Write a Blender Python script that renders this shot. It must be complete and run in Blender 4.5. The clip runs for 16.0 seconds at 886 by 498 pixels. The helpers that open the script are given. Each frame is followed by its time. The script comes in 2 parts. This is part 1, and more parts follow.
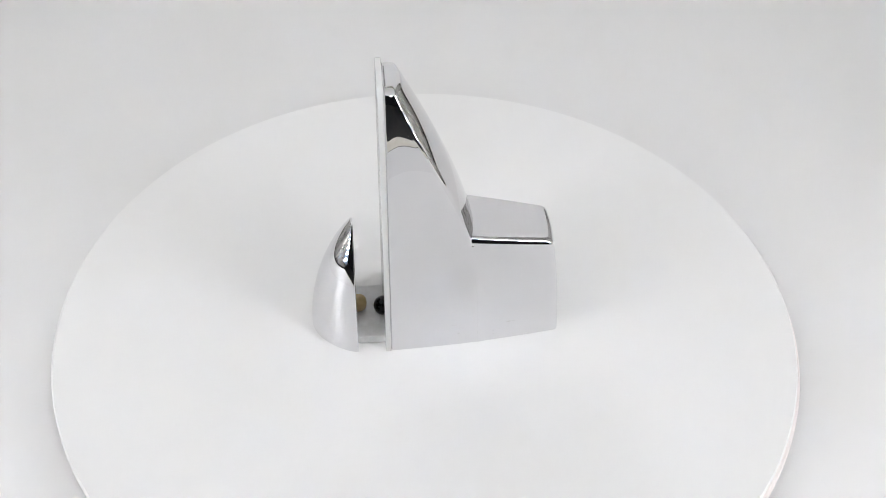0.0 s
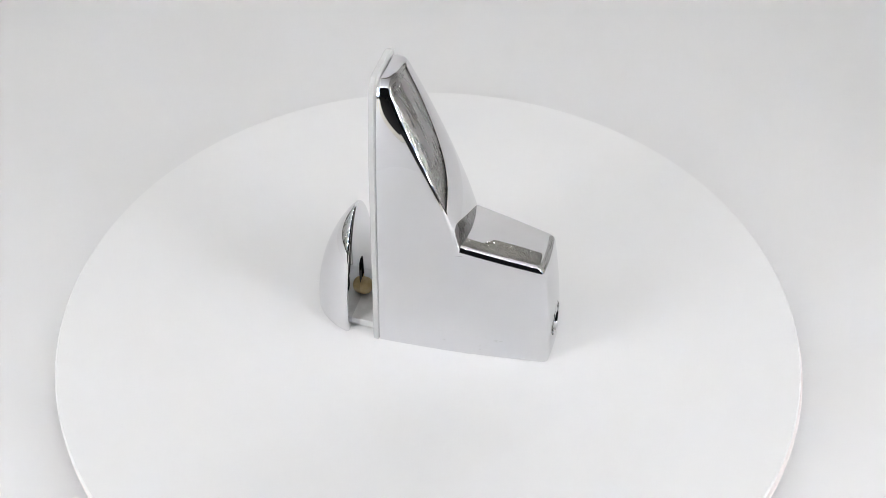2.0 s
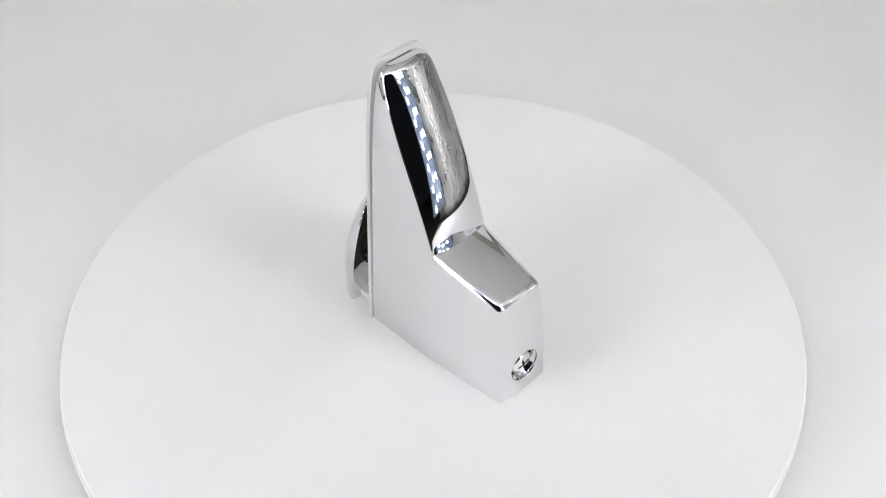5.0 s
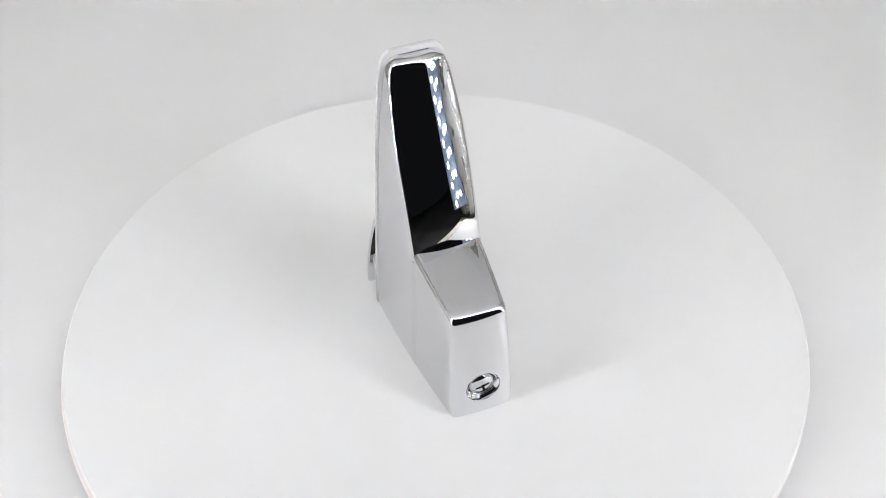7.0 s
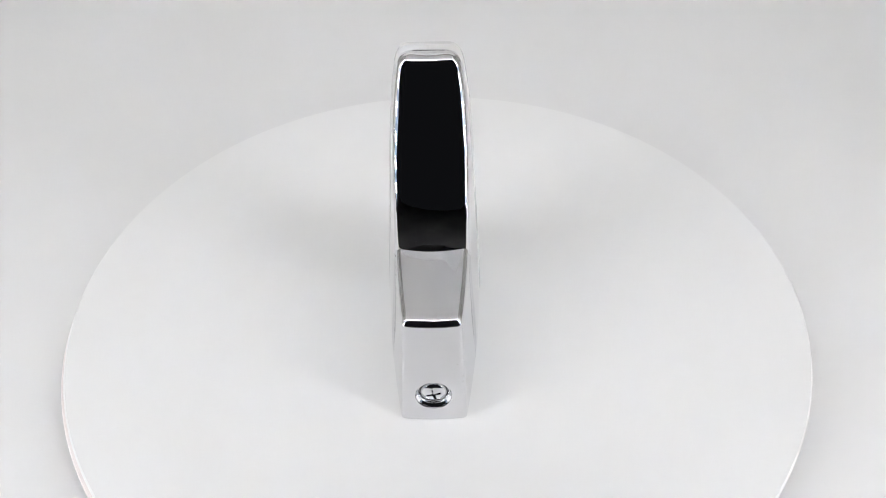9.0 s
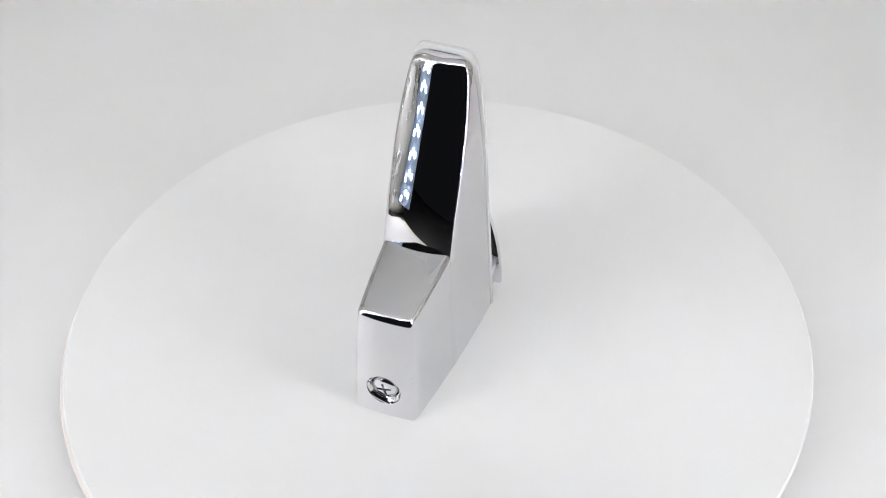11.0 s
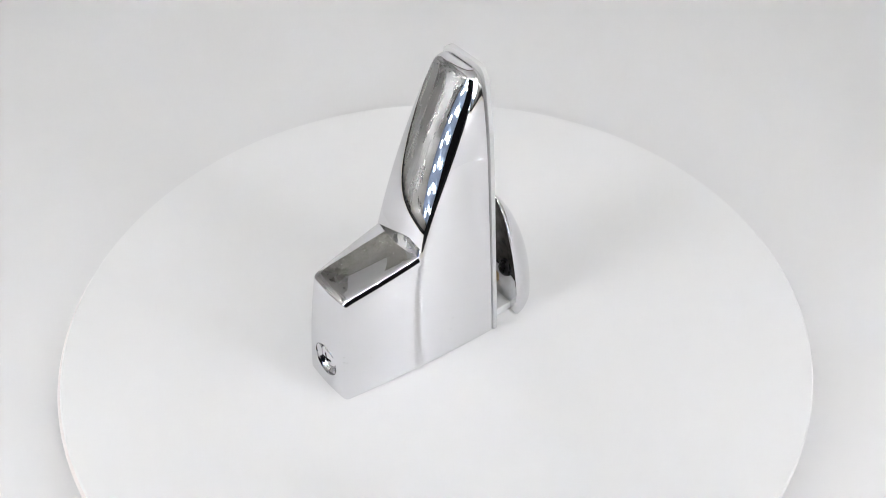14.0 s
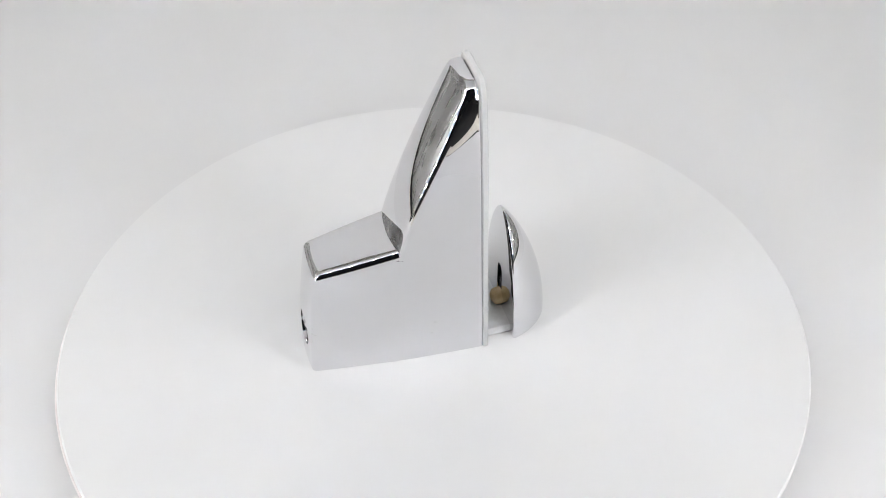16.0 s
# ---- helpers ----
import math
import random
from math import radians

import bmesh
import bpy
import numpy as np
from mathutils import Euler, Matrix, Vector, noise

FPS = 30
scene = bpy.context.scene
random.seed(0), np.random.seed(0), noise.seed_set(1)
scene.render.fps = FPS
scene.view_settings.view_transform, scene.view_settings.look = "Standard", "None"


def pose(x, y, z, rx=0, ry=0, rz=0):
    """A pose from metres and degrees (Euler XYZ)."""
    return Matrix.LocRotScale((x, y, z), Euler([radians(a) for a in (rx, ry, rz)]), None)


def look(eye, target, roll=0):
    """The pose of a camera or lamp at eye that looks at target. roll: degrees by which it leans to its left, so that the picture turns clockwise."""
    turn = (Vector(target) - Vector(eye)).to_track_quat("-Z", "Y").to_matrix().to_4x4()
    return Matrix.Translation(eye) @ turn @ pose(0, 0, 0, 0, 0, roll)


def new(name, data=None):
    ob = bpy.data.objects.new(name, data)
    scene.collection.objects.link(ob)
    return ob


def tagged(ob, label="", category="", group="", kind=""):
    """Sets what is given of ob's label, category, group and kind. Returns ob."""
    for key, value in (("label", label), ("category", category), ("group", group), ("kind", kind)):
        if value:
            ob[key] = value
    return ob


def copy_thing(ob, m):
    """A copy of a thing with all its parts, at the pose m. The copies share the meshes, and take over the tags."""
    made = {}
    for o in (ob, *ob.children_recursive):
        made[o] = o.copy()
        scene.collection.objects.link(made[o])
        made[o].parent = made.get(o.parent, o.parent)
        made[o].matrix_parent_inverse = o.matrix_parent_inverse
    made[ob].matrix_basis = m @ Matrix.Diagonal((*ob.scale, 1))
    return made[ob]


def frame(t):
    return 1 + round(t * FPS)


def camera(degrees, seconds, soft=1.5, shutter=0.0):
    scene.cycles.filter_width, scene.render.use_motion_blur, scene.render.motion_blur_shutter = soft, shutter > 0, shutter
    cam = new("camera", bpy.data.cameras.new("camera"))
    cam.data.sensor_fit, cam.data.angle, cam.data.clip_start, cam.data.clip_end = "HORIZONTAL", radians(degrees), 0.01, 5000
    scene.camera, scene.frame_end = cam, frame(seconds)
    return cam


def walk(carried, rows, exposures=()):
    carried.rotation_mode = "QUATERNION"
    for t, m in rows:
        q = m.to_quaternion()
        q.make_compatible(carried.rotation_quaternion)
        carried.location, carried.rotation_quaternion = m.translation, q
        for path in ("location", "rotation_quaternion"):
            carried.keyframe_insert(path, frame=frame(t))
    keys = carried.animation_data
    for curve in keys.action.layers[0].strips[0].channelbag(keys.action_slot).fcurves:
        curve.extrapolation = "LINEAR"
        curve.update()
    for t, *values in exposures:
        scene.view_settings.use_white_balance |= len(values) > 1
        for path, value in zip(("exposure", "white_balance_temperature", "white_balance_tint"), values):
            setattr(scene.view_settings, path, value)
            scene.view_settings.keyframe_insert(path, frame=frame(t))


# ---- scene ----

# ---- camera: stands still, looks down at the turntable ----
EYE = Vector((0.0040, -0.23481, 0.25057))
AIM = EYE + 0.3 * Vector((0.0, 0.72593, -0.68777))
cam = camera(41.44, 16.0, 0.9)
walk(cam, [(0.0, look(EYE, AIM, 0.18)), (16.0, look(EYE, AIM, 0.18))])

# ---- exposure and world: an unlit room, all light comes from the strips ----
SIDE_POWER, TOP_POWER = 85.0, 221.0
scene.view_settings.exposure = 0.0
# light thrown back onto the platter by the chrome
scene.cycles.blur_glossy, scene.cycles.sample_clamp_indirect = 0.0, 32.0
world = bpy.data.worlds.new("dark_room")
world.use_nodes = True
world.node_tree.nodes["Background"].inputs[0].default_value = (0.8, 0.85, 1.0, 1)
world.node_tree.nodes["Background"].inputs[1].default_value = 0.007
scene.world = world

MM = 0.001
FLOOR = -0.009       # paper floor under the platter
LEFT, RIGHT = -0.250, 0.250   # side walls of the light box
FRONT, BACK, TOP = -0.185, 0.33, 0.53


# ---- materials ----
def material(name, color, rough, metal=0.0, **extra):
    m = bpy.data.materials.new(name)
    m.use_nodes = True
    b = m.node_tree.nodes["Principled BSDF"]
    b.inputs["Base Color"].default_value = (*color, 1)
    b.inputs["Roughness"].default_value = rough
    b.inputs["Metallic"].default_value = metal
    for key, value in extra.items():
        b.inputs[key.replace("_", " ")].default_value = value
    return m


def add_noise(m, scale, low, high, target="Base Color", detail=4.0, stretch=(1, 1, 1)):
    """Mottle the base colour or the roughness between low and high."""
    t = m.node_tree
    b = t.nodes["Principled BSDF"]
    co = t.nodes.new("ShaderNodeTexCoord")
    mp = t.nodes.new("ShaderNodeMapping")
    mp.inputs["Scale"].default_value = stretch
    n = t.nodes.new("ShaderNodeTexNoise")
    n.inputs["Scale"].default_value = scale
    n.inputs["Detail"].default_value = detail
    r = t.nodes.new("ShaderNodeValToRGB")
    r.color_ramp.elements[0].position, r.color_ramp.elements[1].position = 0.35, 0.65
    lo = low if isinstance(low, tuple) else (low, low, low)
    hi = high if isinstance(high, tuple) else (high, high, high)
    r.color_ramp.elements[0].color, r.color_ramp.elements[1].color = (*lo, 1), (*hi, 1)
    t.links.new(co.outputs["Object"], mp.inputs[0])
    t.links.new(mp.outputs[0], n.inputs[0])
    t.links.new(n.outputs[0], r.inputs[0])
    t.links.new(r.outputs[0], b.inputs[target])
    return m


def add_bump(m, layers):
    """Relief from stacked noise: rows of (scale, height in metres, detail)."""
    t = m.node_tree
    b = t.nodes["Principled BSDF"]
    co = t.nodes.new("ShaderNodeTexCoord")
    last = None
    for scale, height, detail in layers:
        n = t.nodes.new("ShaderNodeTexNoise")
        n.inputs["Scale"].default_value = scale
        n.inputs["Detail"].default_value = detail
        u = t.nodes.new("ShaderNodeBump")
        u.inputs["Strength"].default_value = 1.0
        u.inputs["Distance"].default_value = height
        t.links.new(co.outputs["Object"], n.inputs[0])
        t.links.new(n.outputs[0], u.inputs["Height"])
        if last:
            t.links.new(last.outputs[0], u.inputs["Normal"])
        last = u
    t.links.new(last.outputs[0], b.inputs["Normal"])
    return m


CHROME = material("polished_chrome", (0.752, 0.750, 0.766), 0.025, 1.0)
add_noise(CHROME, 90.0, 0.006, 0.02, "Roughness")
add_bump(CHROME, [(60.0, 0.000004, 1.0), (420.0, 0.0000008, 2.0)])


def add_scuffs(m, color, worn):
    """Sparse specks and hairline scuffs in clusters."""
    t = m.node_tree
    b = t.nodes["Principled BSDF"]
    co = t.nodes.new("ShaderNodeTexCoord")
    masks = []
    for scale, lo, hi, stretch in ((800.0, 0.67, 0.72, (0.5, 1, 1)), (55.0, 0.60, 0.66, (1, 1, 1))):
        mp = t.nodes.new("ShaderNodeMapping")
        mp.inputs["Scale"].default_value = stretch
        n = t.nodes.new("ShaderNodeTexNoise")
        n.inputs["Scale"].default_value, n.inputs["Detail"].default_value = scale, 2.0
        r = t.nodes.new("ShaderNodeMapRange")
        r.inputs["From Min"].default_value, r.inputs["From Max"].default_value = lo, hi
        t.links.new(co.outputs["Object"], mp.inputs[0])
        t.links.new(mp.outputs[0], n.inputs[0])
        t.links.new(n.outputs[0], r.inputs[0])
        masks.append(r)
    both = t.nodes.new("ShaderNodeMath")
    both.operation = "MULTIPLY"
    t.links.new(masks[0].outputs[0], both.inputs[0])
    t.links.new(masks[1].outputs[0], both.inputs[1])
    mix = t.nodes.new("ShaderNodeMix")
    mix.data_type = "RGBA"
    for socket in mix.inputs:
        if socket.identifier == "A_Color":
            socket.default_value = (*color, 1)
        if socket.identifier == "B_Color":
            socket.default_value = (*worn, 1)
        if socket.identifier == "Factor_Float":
            t.links.new(both.outputs[0], socket)
    for socket in mix.outputs:
        if socket.identifier == "Result_Color":
            t.links.new(socket, b.inputs["Base Color"])


add_scuffs(CHROME, (0.752, 0.750, 0.766), (0.66, 0.66, 0.66))
SATIN = material("satin_steel", (0.74, 0.745, 0.76), 0.10, 1.0)
add_noise(SATIN, 120.0, 0.07, 0.14, "Roughness")
ZINC = material("pale_bare_zinc", (0.76, 0.765, 0.77), 0.35)
add_noise(ZINC, 260.0, (0.68, 0.68, 0.675), (0.80, 0.805, 0.81))
add_bump(ZINC, [(700.0, 0.00002, 3.0)])
# shade of the casting's hollow, put into a dark base colour
HOLLOW_SHADE = material("hollow_shade_dark", (0.06, 0.055, 0.05), 0.12)
add_noise(HOLLOW_SHADE, 400.0, (0.04, 0.036, 0.03), (0.08, 0.072, 0.062))
BLACK = material("black_steel_and_slot_dark", (0.015, 0.015, 0.016), 0.28, 0.7)
add_noise(BLACK, 800.0, 0.2, 0.4, "Roughness")
RUBBER = material("yellow_rubber_pad", (0.66, 0.53, 0.30), 0.45)
add_noise(RUBBER, 300.0, (0.52, 0.36, 0.15), (0.70, 0.55, 0.31))
CLEAR = material("clear_plastic", (0.88, 0.88, 0.88), 0.15, Transmission_Weight=0.3, IOR=1.25)
add_noise(CLEAR, 250.0, 0.06, 0.16, "Roughness")
PLATTER = material("white_plastic_platter", (0.785, 0.785, 0.785), 0.32)
add_noise(PLATTER, 25.0, (0.780, 0.780, 0.780), (0.790, 0.790, 0.790))
add_bump(PLATTER, [(900.0, 0.000004, 2.0)])
EDGE = material("white_platter_edge", (0.82, 0.77, 0.765), 0.5)
add_noise(EDGE, 60.0, (0.80, 0.745, 0.74), (0.84, 0.80, 0.79))
PAPER = material("white_backdrop_paper", (0.748, 0.746, 0.748), 0.85)
add_noise(PAPER, 9.0, (0.742, 0.740, 0.742), (0.754, 0.752, 0.754))
add_bump(PAPER, [(14.0, 0.0004, 1.0), (1500.0, 0.00002, 2.0)])
CLOTH = material("white_box_cloth", (0.78, 0.78, 0.785), 0.9)
add_noise(CLOTH, 12.0, (0.76, 0.76, 0.765), (0.80, 0.80, 0.805))
FOIL = material("crumpled_silver_foil", (0.58, 0.576, 0.556), 0.3, 1.0)
add_noise(FOIL, 30.0, 0.24, 0.34, "Roughness")
add_bump(FOIL, [(22.0, 0.003, 3.0), (140.0, 0.0008, 3.0)])
CREASED = material("creased_silver_foil", (0.80, 0.78, 0.72), 0.06, 1.0)
add_noise(CREASED, 30.0, 0.06, 0.12, "Roughness")
add_bump(CREASED, [(90.0, 0.022, 3.0), (300.0, 0.004, 3.0)])
BEIGE = material("beige_box_lining", (0.74, 0.70, 0.62), 0.8)
add_noise(BEIGE, 60.0, (0.69, 0.65, 0.57), (0.77, 0.74, 0.66))
DARK = material("dark_room_and_gap_shade", (0.012, 0.012, 0.013), 0.9)
add_noise(DARK, 5.0, (0.010, 0.010, 0.011), (0.034, 0.033, 0.032), "Base Color", 4.0, (1, 1, 0.2))
STRIP = material("led_strip_board", (0.27, 0.35, 0.50), 0.4)
add_noise(STRIP, 200.0, (0.24, 0.32, 0.47), (0.30, 0.38, 0.53))


def glow(name, power):
    m = bpy.data.materials.new(name)
    m.use_nodes = True
    m.node_tree.nodes.clear()
    e = m.node_tree.nodes.new("ShaderNodeEmission")
    e.inputs[0].default_value, e.inputs[1].default_value = (1.0, 0.985, 0.97, 1), power
    o = m.node_tree.nodes.new("ShaderNodeOutputMaterial")
    m.node_tree.links.new(e.outputs[0], o.inputs[0])
    return m


LED_SIDE, LED_TOP = glow("led_glow_side", SIDE_POWER), glow("led_glow_top", TOP_POWER)


# ---- mesh helpers ----
def mesh_of(name, bm, mat, smooth=40.0):
    bmesh.ops.remove_doubles(bm, verts=bm.verts, dist=1e-7)
    bmesh.ops.recalc_face_normals(bm, faces=bm.faces)
    for f in bm.faces:
        f.smooth = smooth > 0
    for e in bm.edges:
        e.smooth = len(e.link_faces) == 2 and e.calc_face_angle(0.0) < radians(smooth)
    me = bpy.data.meshes.new(name)
    bm.to_mesh(me)
    bm.free()
    me.materials.append(mat)
    return me


def part(name, bm, mat, parent=None, label="", smooth=40.0):
    ob = new(name, mesh_of(name, bm, mat, smooth))
    ob.parent = parent
    return tagged(ob, label)


def loft(levels, bm=None):
    """A closed skin over rings of equal count, capped at both ends."""
    bm = bm or bmesh.new()
    rings = [[bm.verts.new(Vector(p) * MM) for p in ring] for ring in levels]
    n = len(rings[0])
    for a, b in zip(rings, rings[1:]):
        for i in range(n):
            bm.faces.new((a[i], a[(i + 1) % n], b[(i + 1) % n], b[i]))
    bm.faces.new(rings[0])
    bm.faces.new(rings[-1])
    return bm


def lathe(profile, axis="z", steps=64, bm=None, at=(0, 0, 0)):
    """A closed ring of revolution from (radius, height) rows in millimetres."""
    bm = bm or bmesh.new()
    rings = []
    for k in range(steps):
        a = 2 * math.pi * k / steps
        ring = []
        for r, h in profile:
            p = (r * math.cos(a), r * math.sin(a), h) if axis == "z" else (h, r * math.cos(a), r * math.sin(a))
            ring.append(bm.verts.new((Vector(p) + Vector(at)) * MM))
        rings.append(ring)
    for k in range(steps):
        a, b = rings[k], rings[(k + 1) % steps]
        for i in range(len(profile) - 1):
            bm.faces.new((a[i], b[i], b[i + 1], a[i + 1]))
    bmesh.ops.remove_doubles(bm, verts=bm.verts, dist=1e-7)
    bmesh.ops.dissolve_degenerate(bm, edges=bm.edges, dist=1e-8)
    return bm


def slab(x0, x1, y0, y1, z0, z1, bevel=0.0, bm=None, segments=2):
    """A box in metres with rounded edges."""
    own = bmesh.new()
    bmesh.ops.create_cube(own, size=1.0)
    for v in own.verts:
        v.co = Vector(((x0 + x1) / 2 + v.co.x * (x1 - x0), (y0 + y1) / 2 + v.co.y * (y1 - y0), (z0 + z1) / 2 + v.co.z * (z1 - z0)))
    if bevel:
        bmesh.ops.bevel(own, geom=list(own.edges), offset=bevel, segments=segments, profile=0.5, affect="EDGES")
    return own


def cut(bm, tools):
    """The solid bm less the solids in tools."""
    me = bpy.data.meshes.new("solid")
    bmesh.ops.recalc_face_normals(bm, faces=bm.faces)
    bm.to_mesh(me)
    bm.free()
    ob = new("solid", me)
    made = []
    for tool in tools:
        bmesh.ops.recalc_face_normals(tool, faces=tool.faces)
        tm = bpy.data.meshes.new("tool")
        tool.to_mesh(tm)
        tool.free()
        to = new("tool", tm)
        made.append(to)
        mod = ob.modifiers.new("cut", "BOOLEAN")
        mod.object, mod.operation, mod.solver = to, "DIFFERENCE", "EXACT"
    done = bmesh.new()
    done.from_mesh(ob.evaluated_get(bpy.context.evaluated_depsgraph_get()).to_mesh())
    for o in [ob] + made:
        bpy.data.objects.remove(o)
    return done


def bend(a, b, c, n):
    """Points on the curve from a to c that leans to the corner b."""
    out = []
    for i in range(n + 1):
        t = i / n
        out.append(tuple((1 - t) ** 2 * p + 2 * t * (1 - t) * q + t * t * r for p, q, r in zip(a, b, c)))
    return out


def toward(a, b, d):
    v = Vector(b) - Vector(a)
    return tuple(Vector(a) + v.normalized() * d)


def plan(xb, wb, xf, wf, sag, rb, rf, bow=0.0):
    """Outline in plan: flat back, bowed sides, bulging front, rounded corners. Back centre first."""
    B, F = (xb, wb), (xf, wf)
    arc = [(xf + sag * (1 - (k / 9) ** 2), wf * k / 9) for k in range(9, -1, -1)]
    half = [(xb, wb * k / 4 * 0.9) for k in range(0, 4)]
    half += bend(toward(B, (xb, 0), rb), B, toward(B, F, rb), 6)
    s, e = toward(B, F, rb), toward(F, B, rf)
    for k in range(1, 12):
        t = k / 12
        half.append((s[0] + (e[0] - s[0]) * t, s[1] + (e[1] - s[1]) * t + bow * 4 * t * (1 - t)))
    half += bend(e, F, toward(F, arc[1], rf), 8)
    half += [(xf + sag * (1 - (y / wf) ** 2), y) for y in [(wf - rf) * k / 8 for k in range(7, -1, -1)]]
    return half + [(x, -y) for x, y in half[-2:0:-1]]


# ---- the light box: floor board, foil walls, ceiling, paper sweep ----
def wall(name, bm, mat, label):
    return tagged(part(name, bm, mat, None, label, 0), kind="structure")


T = 0.006
wall("wall_left", slab(LEFT - T, LEFT, FRONT, BACK, FLOOR - 0.004, TOP), FOIL, "side wall of the light box lined with crumpled silver foil")
wall("wall_right", slab(RIGHT, RIGHT + T, FRONT, BACK, FLOOR - 0.004, TOP), FOIL, "side wall of the light box lined with crumpled silver foil")
wall("wall_back", slab(LEFT - T, RIGHT + T, BACK, BACK + T, FLOOR - 0.004, TOP), CREASED, "back wall of the light box lined with silver foil")
wall("ceiling", slab(LEFT - T, RIGHT + T, FRONT, BACK + T, TOP, TOP + T), CLOTH, "plain white cloth ceiling of the light box")
wall("floor", slab(LEFT - T, RIGHT + T, -0.178, BACK + T, FLOOR - 0.010, FLOOR - 0.004), BEIGE, "beige lining board on the light box floor")

# dark strips stand for the shaded gaps between floor and side walls
wall("gap_shade_left", slab(LEFT, LEFT + 0.010, FRONT, BACK, FLOOR - 0.004, FLOOR - 0.001), DARK, "dark strip for the shaded gap between side wall and floor")
wall("gap_shade_right", slab(RIGHT - 0.010, RIGHT, FRONT, BACK, FLOOR - 0.004, FLOOR - 0.001), DARK, "dark strip for the shaded gap between side wall and floor")
# shadow under the paper's curled front edge, laid as a dark strip
wall("edge_shade_front", slab(-0.222, 0.222, -0.1535, -0.1515, FLOOR - 0.004, FLOOR - 0.0012), DARK, "dark strip for the shadow line along the front of the paper")


def paper_sweep():
    """One sheet that lies flat and rises in a curve to hang on the back wall."""
    line = [(-0.152 + 0.39 * k / 12, 0.0) for k in range(13)]
    cy, r = 0.238, 0.075
    line += [(cy + r * math.sin(a), r - r * math.cos(a)) for a in [math.pi / 2 * k / 16 for k in range(1, 17)]]
    line += [(cy + r, r + (0.432 - r) * k / 6) for k in range(1, 7)]
    bm = bmesh.new()
    rows = []
    for k, (y, z) in enumerate(line):
        row = []
        for i in range(13):
            x = (-1 + i / 6) * (0.222 + 0.024 * min(1.0, z / 0.15))
            row.append(bm.verts.new((x, y + 0.0012 * math.sin(9 * x + 3 * z) + 0.0008 * math.sin(70 * x), FLOOR + z - 0.0008)))
        rows.append(row)
    for a, b in zip(rows, rows[1:]):
        for i in range(12):
            bm.faces.new((a[i], a[i + 1], b[i + 1], b[i]))
    bmesh.ops.solidify(bm, geom=list(bm.faces), thickness=0.0006)
    ob = part("backdrop", bm, PAPER, None, "seamless white paper sweep, matte, behind the turntable", 60)
    return tagged(ob, kind="structure")


paper_sweep()

# the dark table that carries the box in an unlit room
wall("ground", slab(-0.75, 0.75, -0.75, 0.75, FLOOR - 0.040, FLOOR - 0.010, 0.004), DARK, "dark table top under the light box")


# ---- LED strips on the front edges of the box ----
def led_strip(length, clusters, size, offsets, width, mat):
    """Lies along local z from 0 to length, shines along local +y."""
    top = new("led_strip")
    tagged(top, "narrow grey-blue LED strip with bright white diodes in rows", "led strip", "led strips of the light box")
    part("strip_board", slab(-width / 2, width / 2, -0.0015, 0.0, 0.0, length, 0.0004), STRIP, top)
    dome = bmesh.new()
    bmesh.ops.create_cone(dome, cap_ends=True, segments=12, radius1=size, radius2=size * 0.8, depth=0.0012,
                          matrix=Matrix.Translation((0, 0.0008, 0)) @ Matrix.Rotation(radians(-90), 4, "X"))
    chip = mesh_of("diode", dome, mat)
    for k in range(clusters):
        z = length * (k + 0.5) / clusters
        for dx, dz in offsets:
            ob = new("diode", chip)
            ob.parent, ob.location = top, (dx, 0, z + dz)
    return top


strip = led_strip(0.42, 18, 0.0034, ((-0.0185, -0.0050), (-0.002, 0.0045), (0.0165, 0.0040)), 0.074, LED_SIDE)
strip.matrix_basis = pose(RIGHT - 0.025, FRONT + 0.032, 0.006, 0, 0, 55)
copy_thing(strip, pose(LEFT + 0.025, FRONT + 0.032, 0.006, 0, 0, -55))
bar = led_strip(0.44, 16, 0.0032, ((-0.005, 0.0), (0.005, 0.006)), 0.022, LED_TOP)
bar.matrix_basis = Matrix.Translation((-0.22, FRONT + 0.012, TOP - 0.012)) @ Matrix.Rotation(radians(90), 4, "Y") @ Matrix.Rotation(radians(-35), 4, "Z")


# ---- turntable: fixed base and turning platter ----
def motor_plinth():
    bm = lathe([(0, -9), (70, -9), (72, -8.5), (72, -6), (71, -5.5), (10, -5.2), (10, -3.1), (0, -3.1)])
    ob = part("motor_plinth", bm, EDGE, None, "round white plastic motor base under the platter")
    tagged(ob, category="plinth")


def turntable_platter():
    """Thin round board with a rounded upper edge and a second layer below."""
    top = new("turntable_platter")
    tagged(top, "large round glossy white turntable platter", "turntable")
    R = 107.1
    part("platter_board", lathe([(0, -1.5), (R - 0.2, -1.5), (R, -1.25), (R, -0.4), (R - 0.45, 0.12), (R - 2.8, 0), (0, 0)], steps=256), PLATTER, top, smooth=30)
    rim = part("platter_rim", lathe([(0, -3.0), (R - 0.2, -3.0), (R + 0.1, -2.8), (R + 0.1, -2.05), (R - 0.2, -1.75), (R - 0.9, -1.7), (R - 1.0, -1.55), (0, -1.55)], steps=256), EDGE, top, "slightly warm white lower layer", smooth=30)
    rim.location = (0.0007, -0.0007, 0)
    return top


motor_plinth()
platter = turntable_platter()


# ---- the chrome shelf bracket; millimetres, nose along +x, base at z = 0 ----
def curve(rows, degree):
    z, v = zip(*rows)
    return np.poly1d(np.polyfit(z, v, degree))


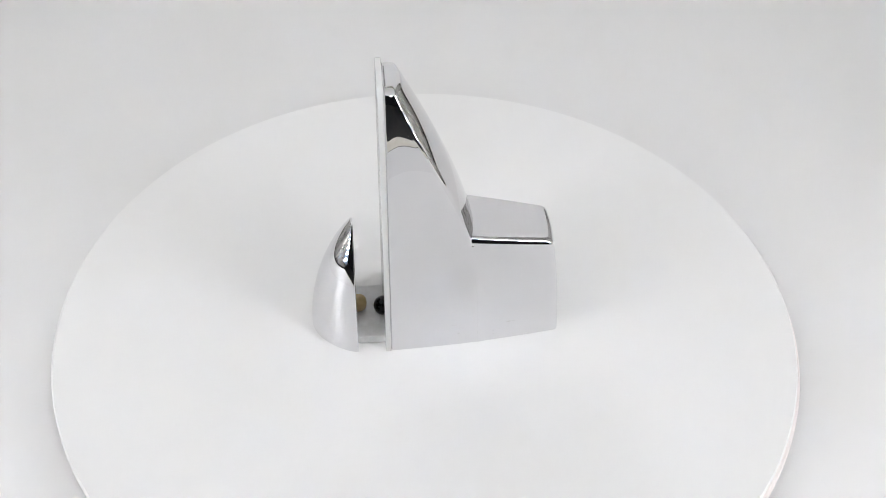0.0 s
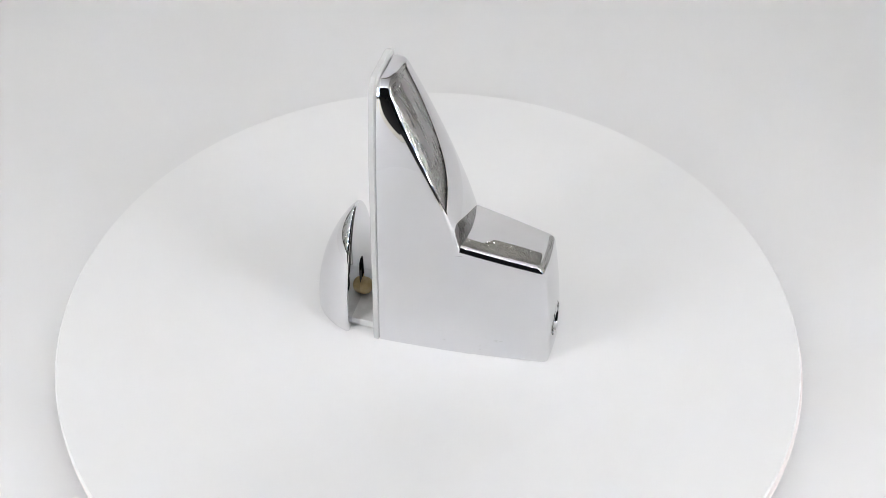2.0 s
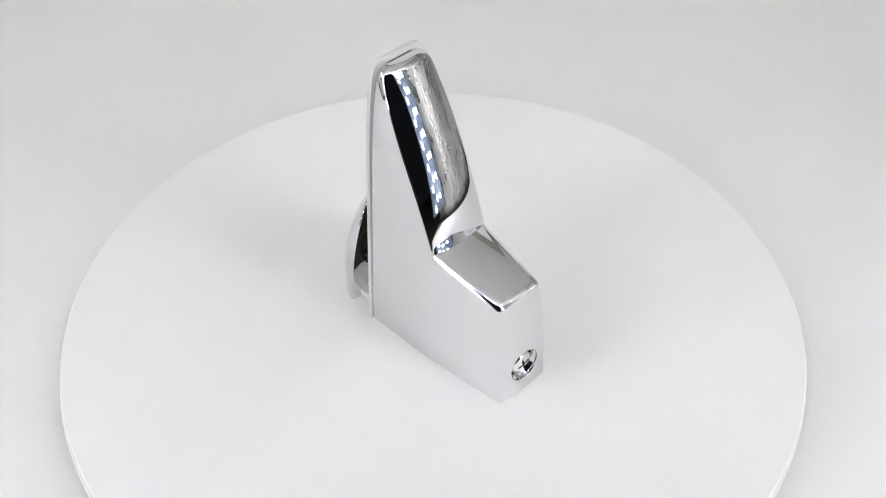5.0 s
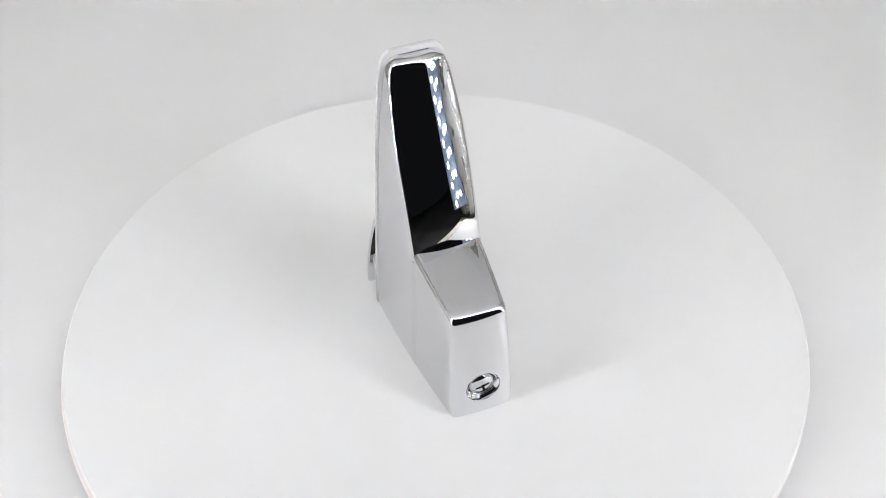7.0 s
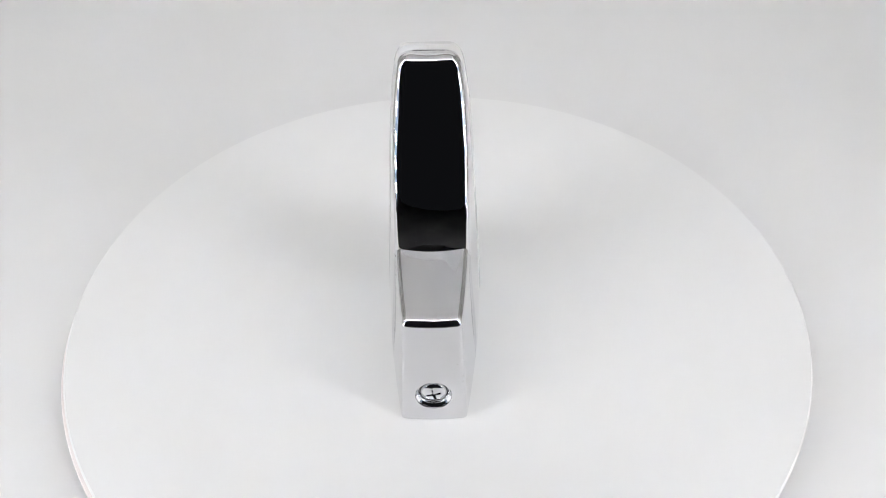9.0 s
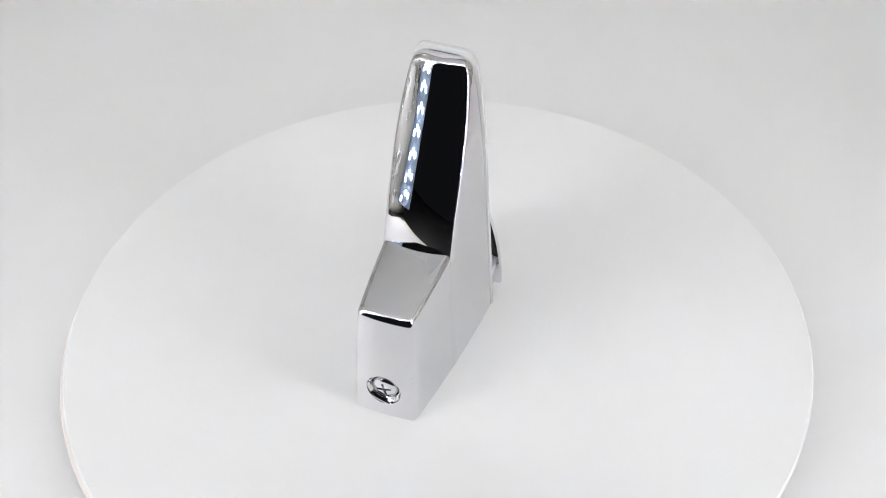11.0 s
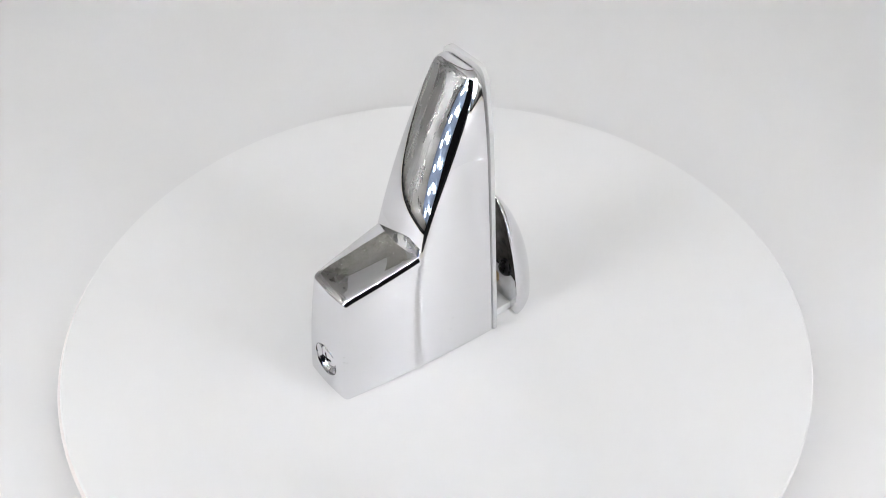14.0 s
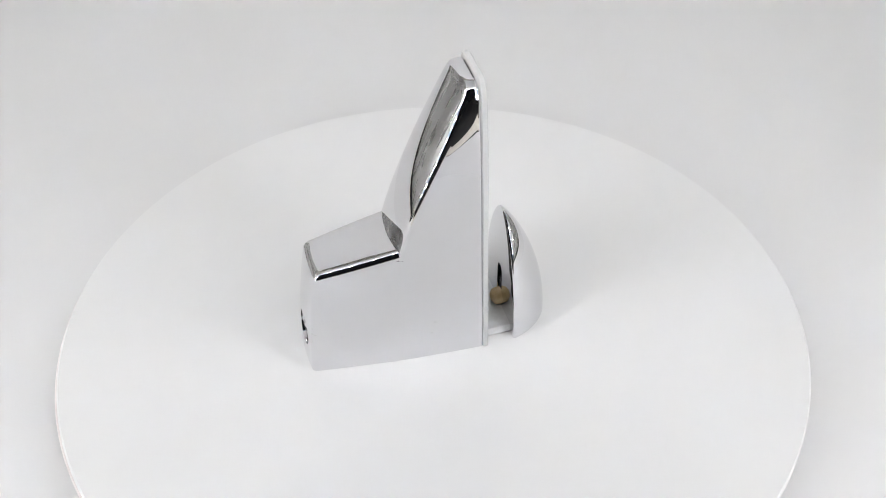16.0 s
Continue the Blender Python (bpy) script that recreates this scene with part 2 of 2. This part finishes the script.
FRONT_X = curve([(0, 18.2), (14.2, 17.7), (27.8, 16.6), (38, 14.3), (48, 10.9), (53, 9.0), (61.5, 5.6), (69.2, 1.9), (73.3, 0.1), (78.3, -2.2), (86, -5.3)], 5)
BACK_W = curve([(0, 13.4), (25, 12.4), (55, 10.9), (74, 9.35), (86, 7.4)], 4)
TAPER = curve([(0, 0.066), (39, 0.082), (50, 0.078), (62, 0.055), (74, 0.018), (86, -0.025)], 4)
BULGE = curve([(0, 1.0), (39, 1.3), (55, 2.1), (68, 2.5), (86, 1.2)], 4)
HEIGHT = 86.1


def front_w(z):
    return BACK_W(z) - TAPER(z) * (FRONT_X(z) - back_x(z))


def back_x(z):
    return -7.85 - 0.3 * z / 86


def mast():
    levels = []
    rows = [(0.0, 0.3), (0.3, 0.0)] + [(HEIGHT - 1.3) * k / 96 for k in range(1, 97)]
    rows = [r if isinstance(r, tuple) else (r, 0.0) for r in rows]
    rows += [(HEIGHT - 1.3 + 1.3 * math.sin(a), 1.3 * (1 - math.cos(a))) for a in [math.pi / 2 * k / 8 for k in range(1, 9)]]
    for z, d in rows:
        e = 2.2 * (1 - math.sqrt(1 - max(0.0, min(1.0, (z - HEIGHT + 3.0) / 3.0)) ** 2))  # rounded shoulders
        ring = plan(back_x(z), BACK_W(z) - d - e, FRONT_X(z) - d, front_w(z) - d - e, BULGE(z), 0.7, 1.15, 0.16)
        levels.append([(x, y, z) for x, y in ring])
    return loft(levels)


def nose():
    """Tapered block that grows out of the mast's foot; its top falls gently to the front."""
    def top_z(x):
        return 38.9 - (x - 14.0) * 4.1 / 22.9

    def front(z):
        return 40.4 - 0.0020 * z * z - 0.028 * z

    rows = [(0.0, 0.3), (0.012, 0.0)] + [(0.957 * k / 40, 0.0) for k in range(1, 41)]
    rows += [(0.957 + 0.043 * math.sin(a), 1.5 * (1 - math.cos(a))) for a in [math.pi / 2 * k / 8 for k in range(1, 9)]]
    levels = []
    for s, d in rows:
        z = 36.0 * s
        wf = 8.8 + (7.6 - 8.8) * s - d
        wr = 12.5 + (9.75 - 12.5) * s - d
        ring = plan(10.0, wr, front(z) - d, wf, 0.55, 0.3, 1.3, 0.25)
        levels.append([(x, y, s * top_z(min(x, 37.6))) for x, y in ring])
    return loft(levels)


def nose_w(x, z):
    """Half width of the nose at x and height z, without its rounded rims."""
    s = min(1.0, z / (38.9 - (min(x, 37.6) - 14.0) * 4.1 / 22.9))
    wf, wr = 8.8 - 1.2 * s, 12.5 - 2.75 * s
    u = (x - 10.0) / (40.4 - 0.0020 * z * z - 0.028 * z - 10.0)
    return wr + (wf - wr) * u + 0.25 * 4 * u * (1 - u)


def mast_w(x, z):
    """Half width of the mast's flank at x and height z."""
    u = (x - back_x(z)) / (FRONT_X(z) - back_x(z))
    return BACK_W(z) - TAPER(z) * (x - back_x(z)) + 0.16 * 4 * u * (1 - u)


def fillet(side):
    """Soft S-shaped run from the mast's flank into the nose's flank."""
    levels = []
    for k in range(41):
        z = 0.25 + 36.2 * k / 40
        a, b = FRONT_X(z) - 1.3, FRONT_X(z) + 0.6
        wa, wb = mast_w(a, z), nose_w(b, z)
        row = []
        for i in range(17):
            t = i / 16
            x = a + (b - a) * t
            row.append((x, side * (mast_w(x, z) + (nose_w(x, z) - mast_w(x, z)) * t * t * (3 - 2 * t) + 0.015), z))
        row += [(b, side * (wb - 0.6), z), (a, side * (wa - 0.6), z)]
        levels.append(row)
    return loft(levels)


def bracket():
    top = new("shelf_bracket")
    tagged(top, "polished chrome beak-shaped shelf bracket standing on the white platter", "shelf bracket")
    screw_z, screw_x = 9.8, 41.2
    hole = lathe([(0, -3.4), (4.2, -3.4), (4.2, -1.6), (4.9, -0.9), (5.2, 4.0), (0, 4.0)], "x", 48, None, (screw_x - 0.4, 0, screw_z))
    part("front_block", cut(nose(), [hole]), CHROME, top, smooth=35)
    part("upright", mast(), CHROME, top, smooth=35)
    for side in (-1, 1):
        part("fillet", fillet(side), CHROME, top, smooth=50)
    # screw sunk in the nose
    head = lathe([(0, -3.2), (3.3, -3.2), (3.6, -2.4), (3.45, -1.6), (3.0, -1.15), (2.0, -0.85), (1.0, -0.72), (0, -0.68)], "x", 48, None, (screw_x - 0.4, 0, screw_z))
    arms = []
    for w, h in ((0.38, 2.0), (2.0, 0.38)):
        b = slab(-0.0017, 0.002, -w * MM, w * MM, -h * MM, h * MM)
        bmesh.ops.rotate(b, verts=b.verts, cent=(0, 0, 0), matrix=Matrix.Rotation(radians(14), 3, "X"))
        bmesh.ops.translate(b, verts=b.verts, vec=((screw_x - 0.4) * MM, 0, screw_z * MM))
        arms.append(b)
    part("screw_head", cut(head, arms), CHROME, top, "chrome pan-head screw with a cross recess")
    ring = lathe([(3.75, -3.3), (4.5, -3.3), (4.75, -1.9), (4.6, -1.5), (4.2, -1.4), (3.85, -1.8), (3.75, -3.3)], "x", 48, None, (screw_x - 0.4, 0, screw_z))
    part("screw_washer", ring, SATIN, top)
    # clear plastic plate on the back of the mast
    levels = []
    for u in (0.0, 0.12, 1.38, 1.5):
        inset = 0.15 if u in (0.0, 1.5) else 0.0
        half = [(BACK_W(z) + 0.12 + 0.5 * (z / 84) ** 2 - inset, z) for z in [0.2 + inset + 80.8 * k / 24 for k in range(25)]]
        tw, tz = BACK_W(84) + 0.55 - inset, 87.4 - inset
        half += bend(half[-1], (tw, tz), (tw - 3.4, tz), 8)[1:]
        outline = half + [(-y, z) for y, z in half[::-1]]
        levels.append([(back_x(z) - u - 0.02, y, z) for y, z in outline])
    part("backing_plate", loft(levels), CLEAR, top, "clear plastic plate with rounded corners", smooth=50)
    # flat dark sheet on the plate's rear, its colour stands for the shaded hollow
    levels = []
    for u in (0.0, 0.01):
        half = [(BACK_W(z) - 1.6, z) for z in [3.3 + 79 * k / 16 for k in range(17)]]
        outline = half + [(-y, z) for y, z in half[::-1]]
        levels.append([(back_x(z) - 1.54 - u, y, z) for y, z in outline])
    part("hollow_shade_sheet", loft(levels), HOLLOW_SHADE, top, "flat dark sheet for the shaded hollow of the casting", smooth=0)
    # arm of the clamp
    part("clamp_arm", slab(-17.7 * MM, -9.0 * MM, -10.1 * MM, 10.1 * MM, 0.25 * MM, 3.1 * MM, 0.25 * MM), ZINC, top, "pale bare-metal arm with small stains")
    # pin that draws the clamp in
    pin = lathe([(0, -12.3), (1.0, -12.1), (2.0, -11.5), (2.6, -10.7), (2.8, -9.8), (2.8, -9.0), (0, -9.0)], "x", 40, None, (0, 0, 5.0))
    part("clamp_pin", pin, BLACK, top, "round black pin end")
    # jaw: half of a pointed drop with a flat inner face
    levels = []
    zs = [0.0, 0.35] + [0.35 + 38.4 * (1 - (1 - k / 40) ** 1.4) for k in range(1, 41)]
    for i, z in enumerate(zs):
        q = 1 - (z / 39.2) ** 2
        h, depth = 13.3 * q ** 0.62, 13.1 * q ** 0.84
        if i == 0:
            h, depth = h - 0.5, depth - 0.5
        e = min(0.5, 0.25 * h)
        ring = [(-17.1, y) for y in [(h - e) * (-1 + 2 * k / 10) for k in range(11)]]
        out = [(-17.1 - e - (depth - e) * math.sin(a) ** 1.45, h * math.cos(a)) for a in [math.pi * k / 36 for k in range(37)]]
        corner = bend(ring[-1], (-17.1, h), out[0], 4)[1:-1]
        ring = ring + corner + out + [(x, -y) for x, y in corner[::-1]]
        levels.append([(x, y, z) for x, y in ring])
    slot = bmesh.new()
    loft([[(x, y, z) for y, z in ((-1.9, 1.5), (1.9, 1.5), (1.9, 15.4), (1.5, 16.9), (0.7, 17.8), (-0.7, 17.8), (-1.5, 16.9), (-1.9, 15.4))] for x in (-21.0, -16.0)], slot)
    jaw = part("clamp_jaw", cut(loft(levels), [slot]), CHROME, top, "rounded chrome clamp jaw with a flat inner face", smooth=35)
    # black slab and bar added inside the slot to give its deep shade
    part("slot_dark_back", slab(-20.9 * MM, -20.6 * MM, -1.85 * MM, 1.85 * MM, 1.6 * MM, 15.3 * MM), BLACK, jaw)
    part("slot_dark_bar", slab(-20.0 * MM, -17.4 * MM, -0.9 * MM, 0.9 * MM, 3.2 * MM, 12.5 * MM, 0.2 * MM), BLACK, jaw, "narrow black bar added to darken the slot")
    part("pad", lathe([(0, -17.6), (2.4, -17.6), (2.6, -17.0), (2.5, -15.9), (2.1, -15.0), (1.3, -14.4), (0, -14.2)], "x", 32, None, (0, 0.6, 5.9)), RUBBER, jaw, "small yellowed rubber pad")
    return top


shelf_bracket = bracket()


# ---- what turns ----
def motions():
    """Platter and bracket turn as one on an axle that the platter meets at a slight tilt."""
    turn = [(0.0, 5.0), (1.5, -10.5), (3.5, -31.05), (7.0, -68.6), (9.0, -89.85), (12.5, -126.5), (14.5, -147.0), (16.0, -163.4)]
    for thing, x, y in ((platter, -0.00057, 0.00232), (shelf_bracket, -0.00378, 0.00171)):
        seat = pose(0, 0, 0, 0.89) @ pose(0, 0, 0, 0, 0.665) @ pose(x, y, 0.0)
        walk(thing, [(t, pose(0, 0, 0, 0, 0, a) @ seat) for t, a in turn])


motions()
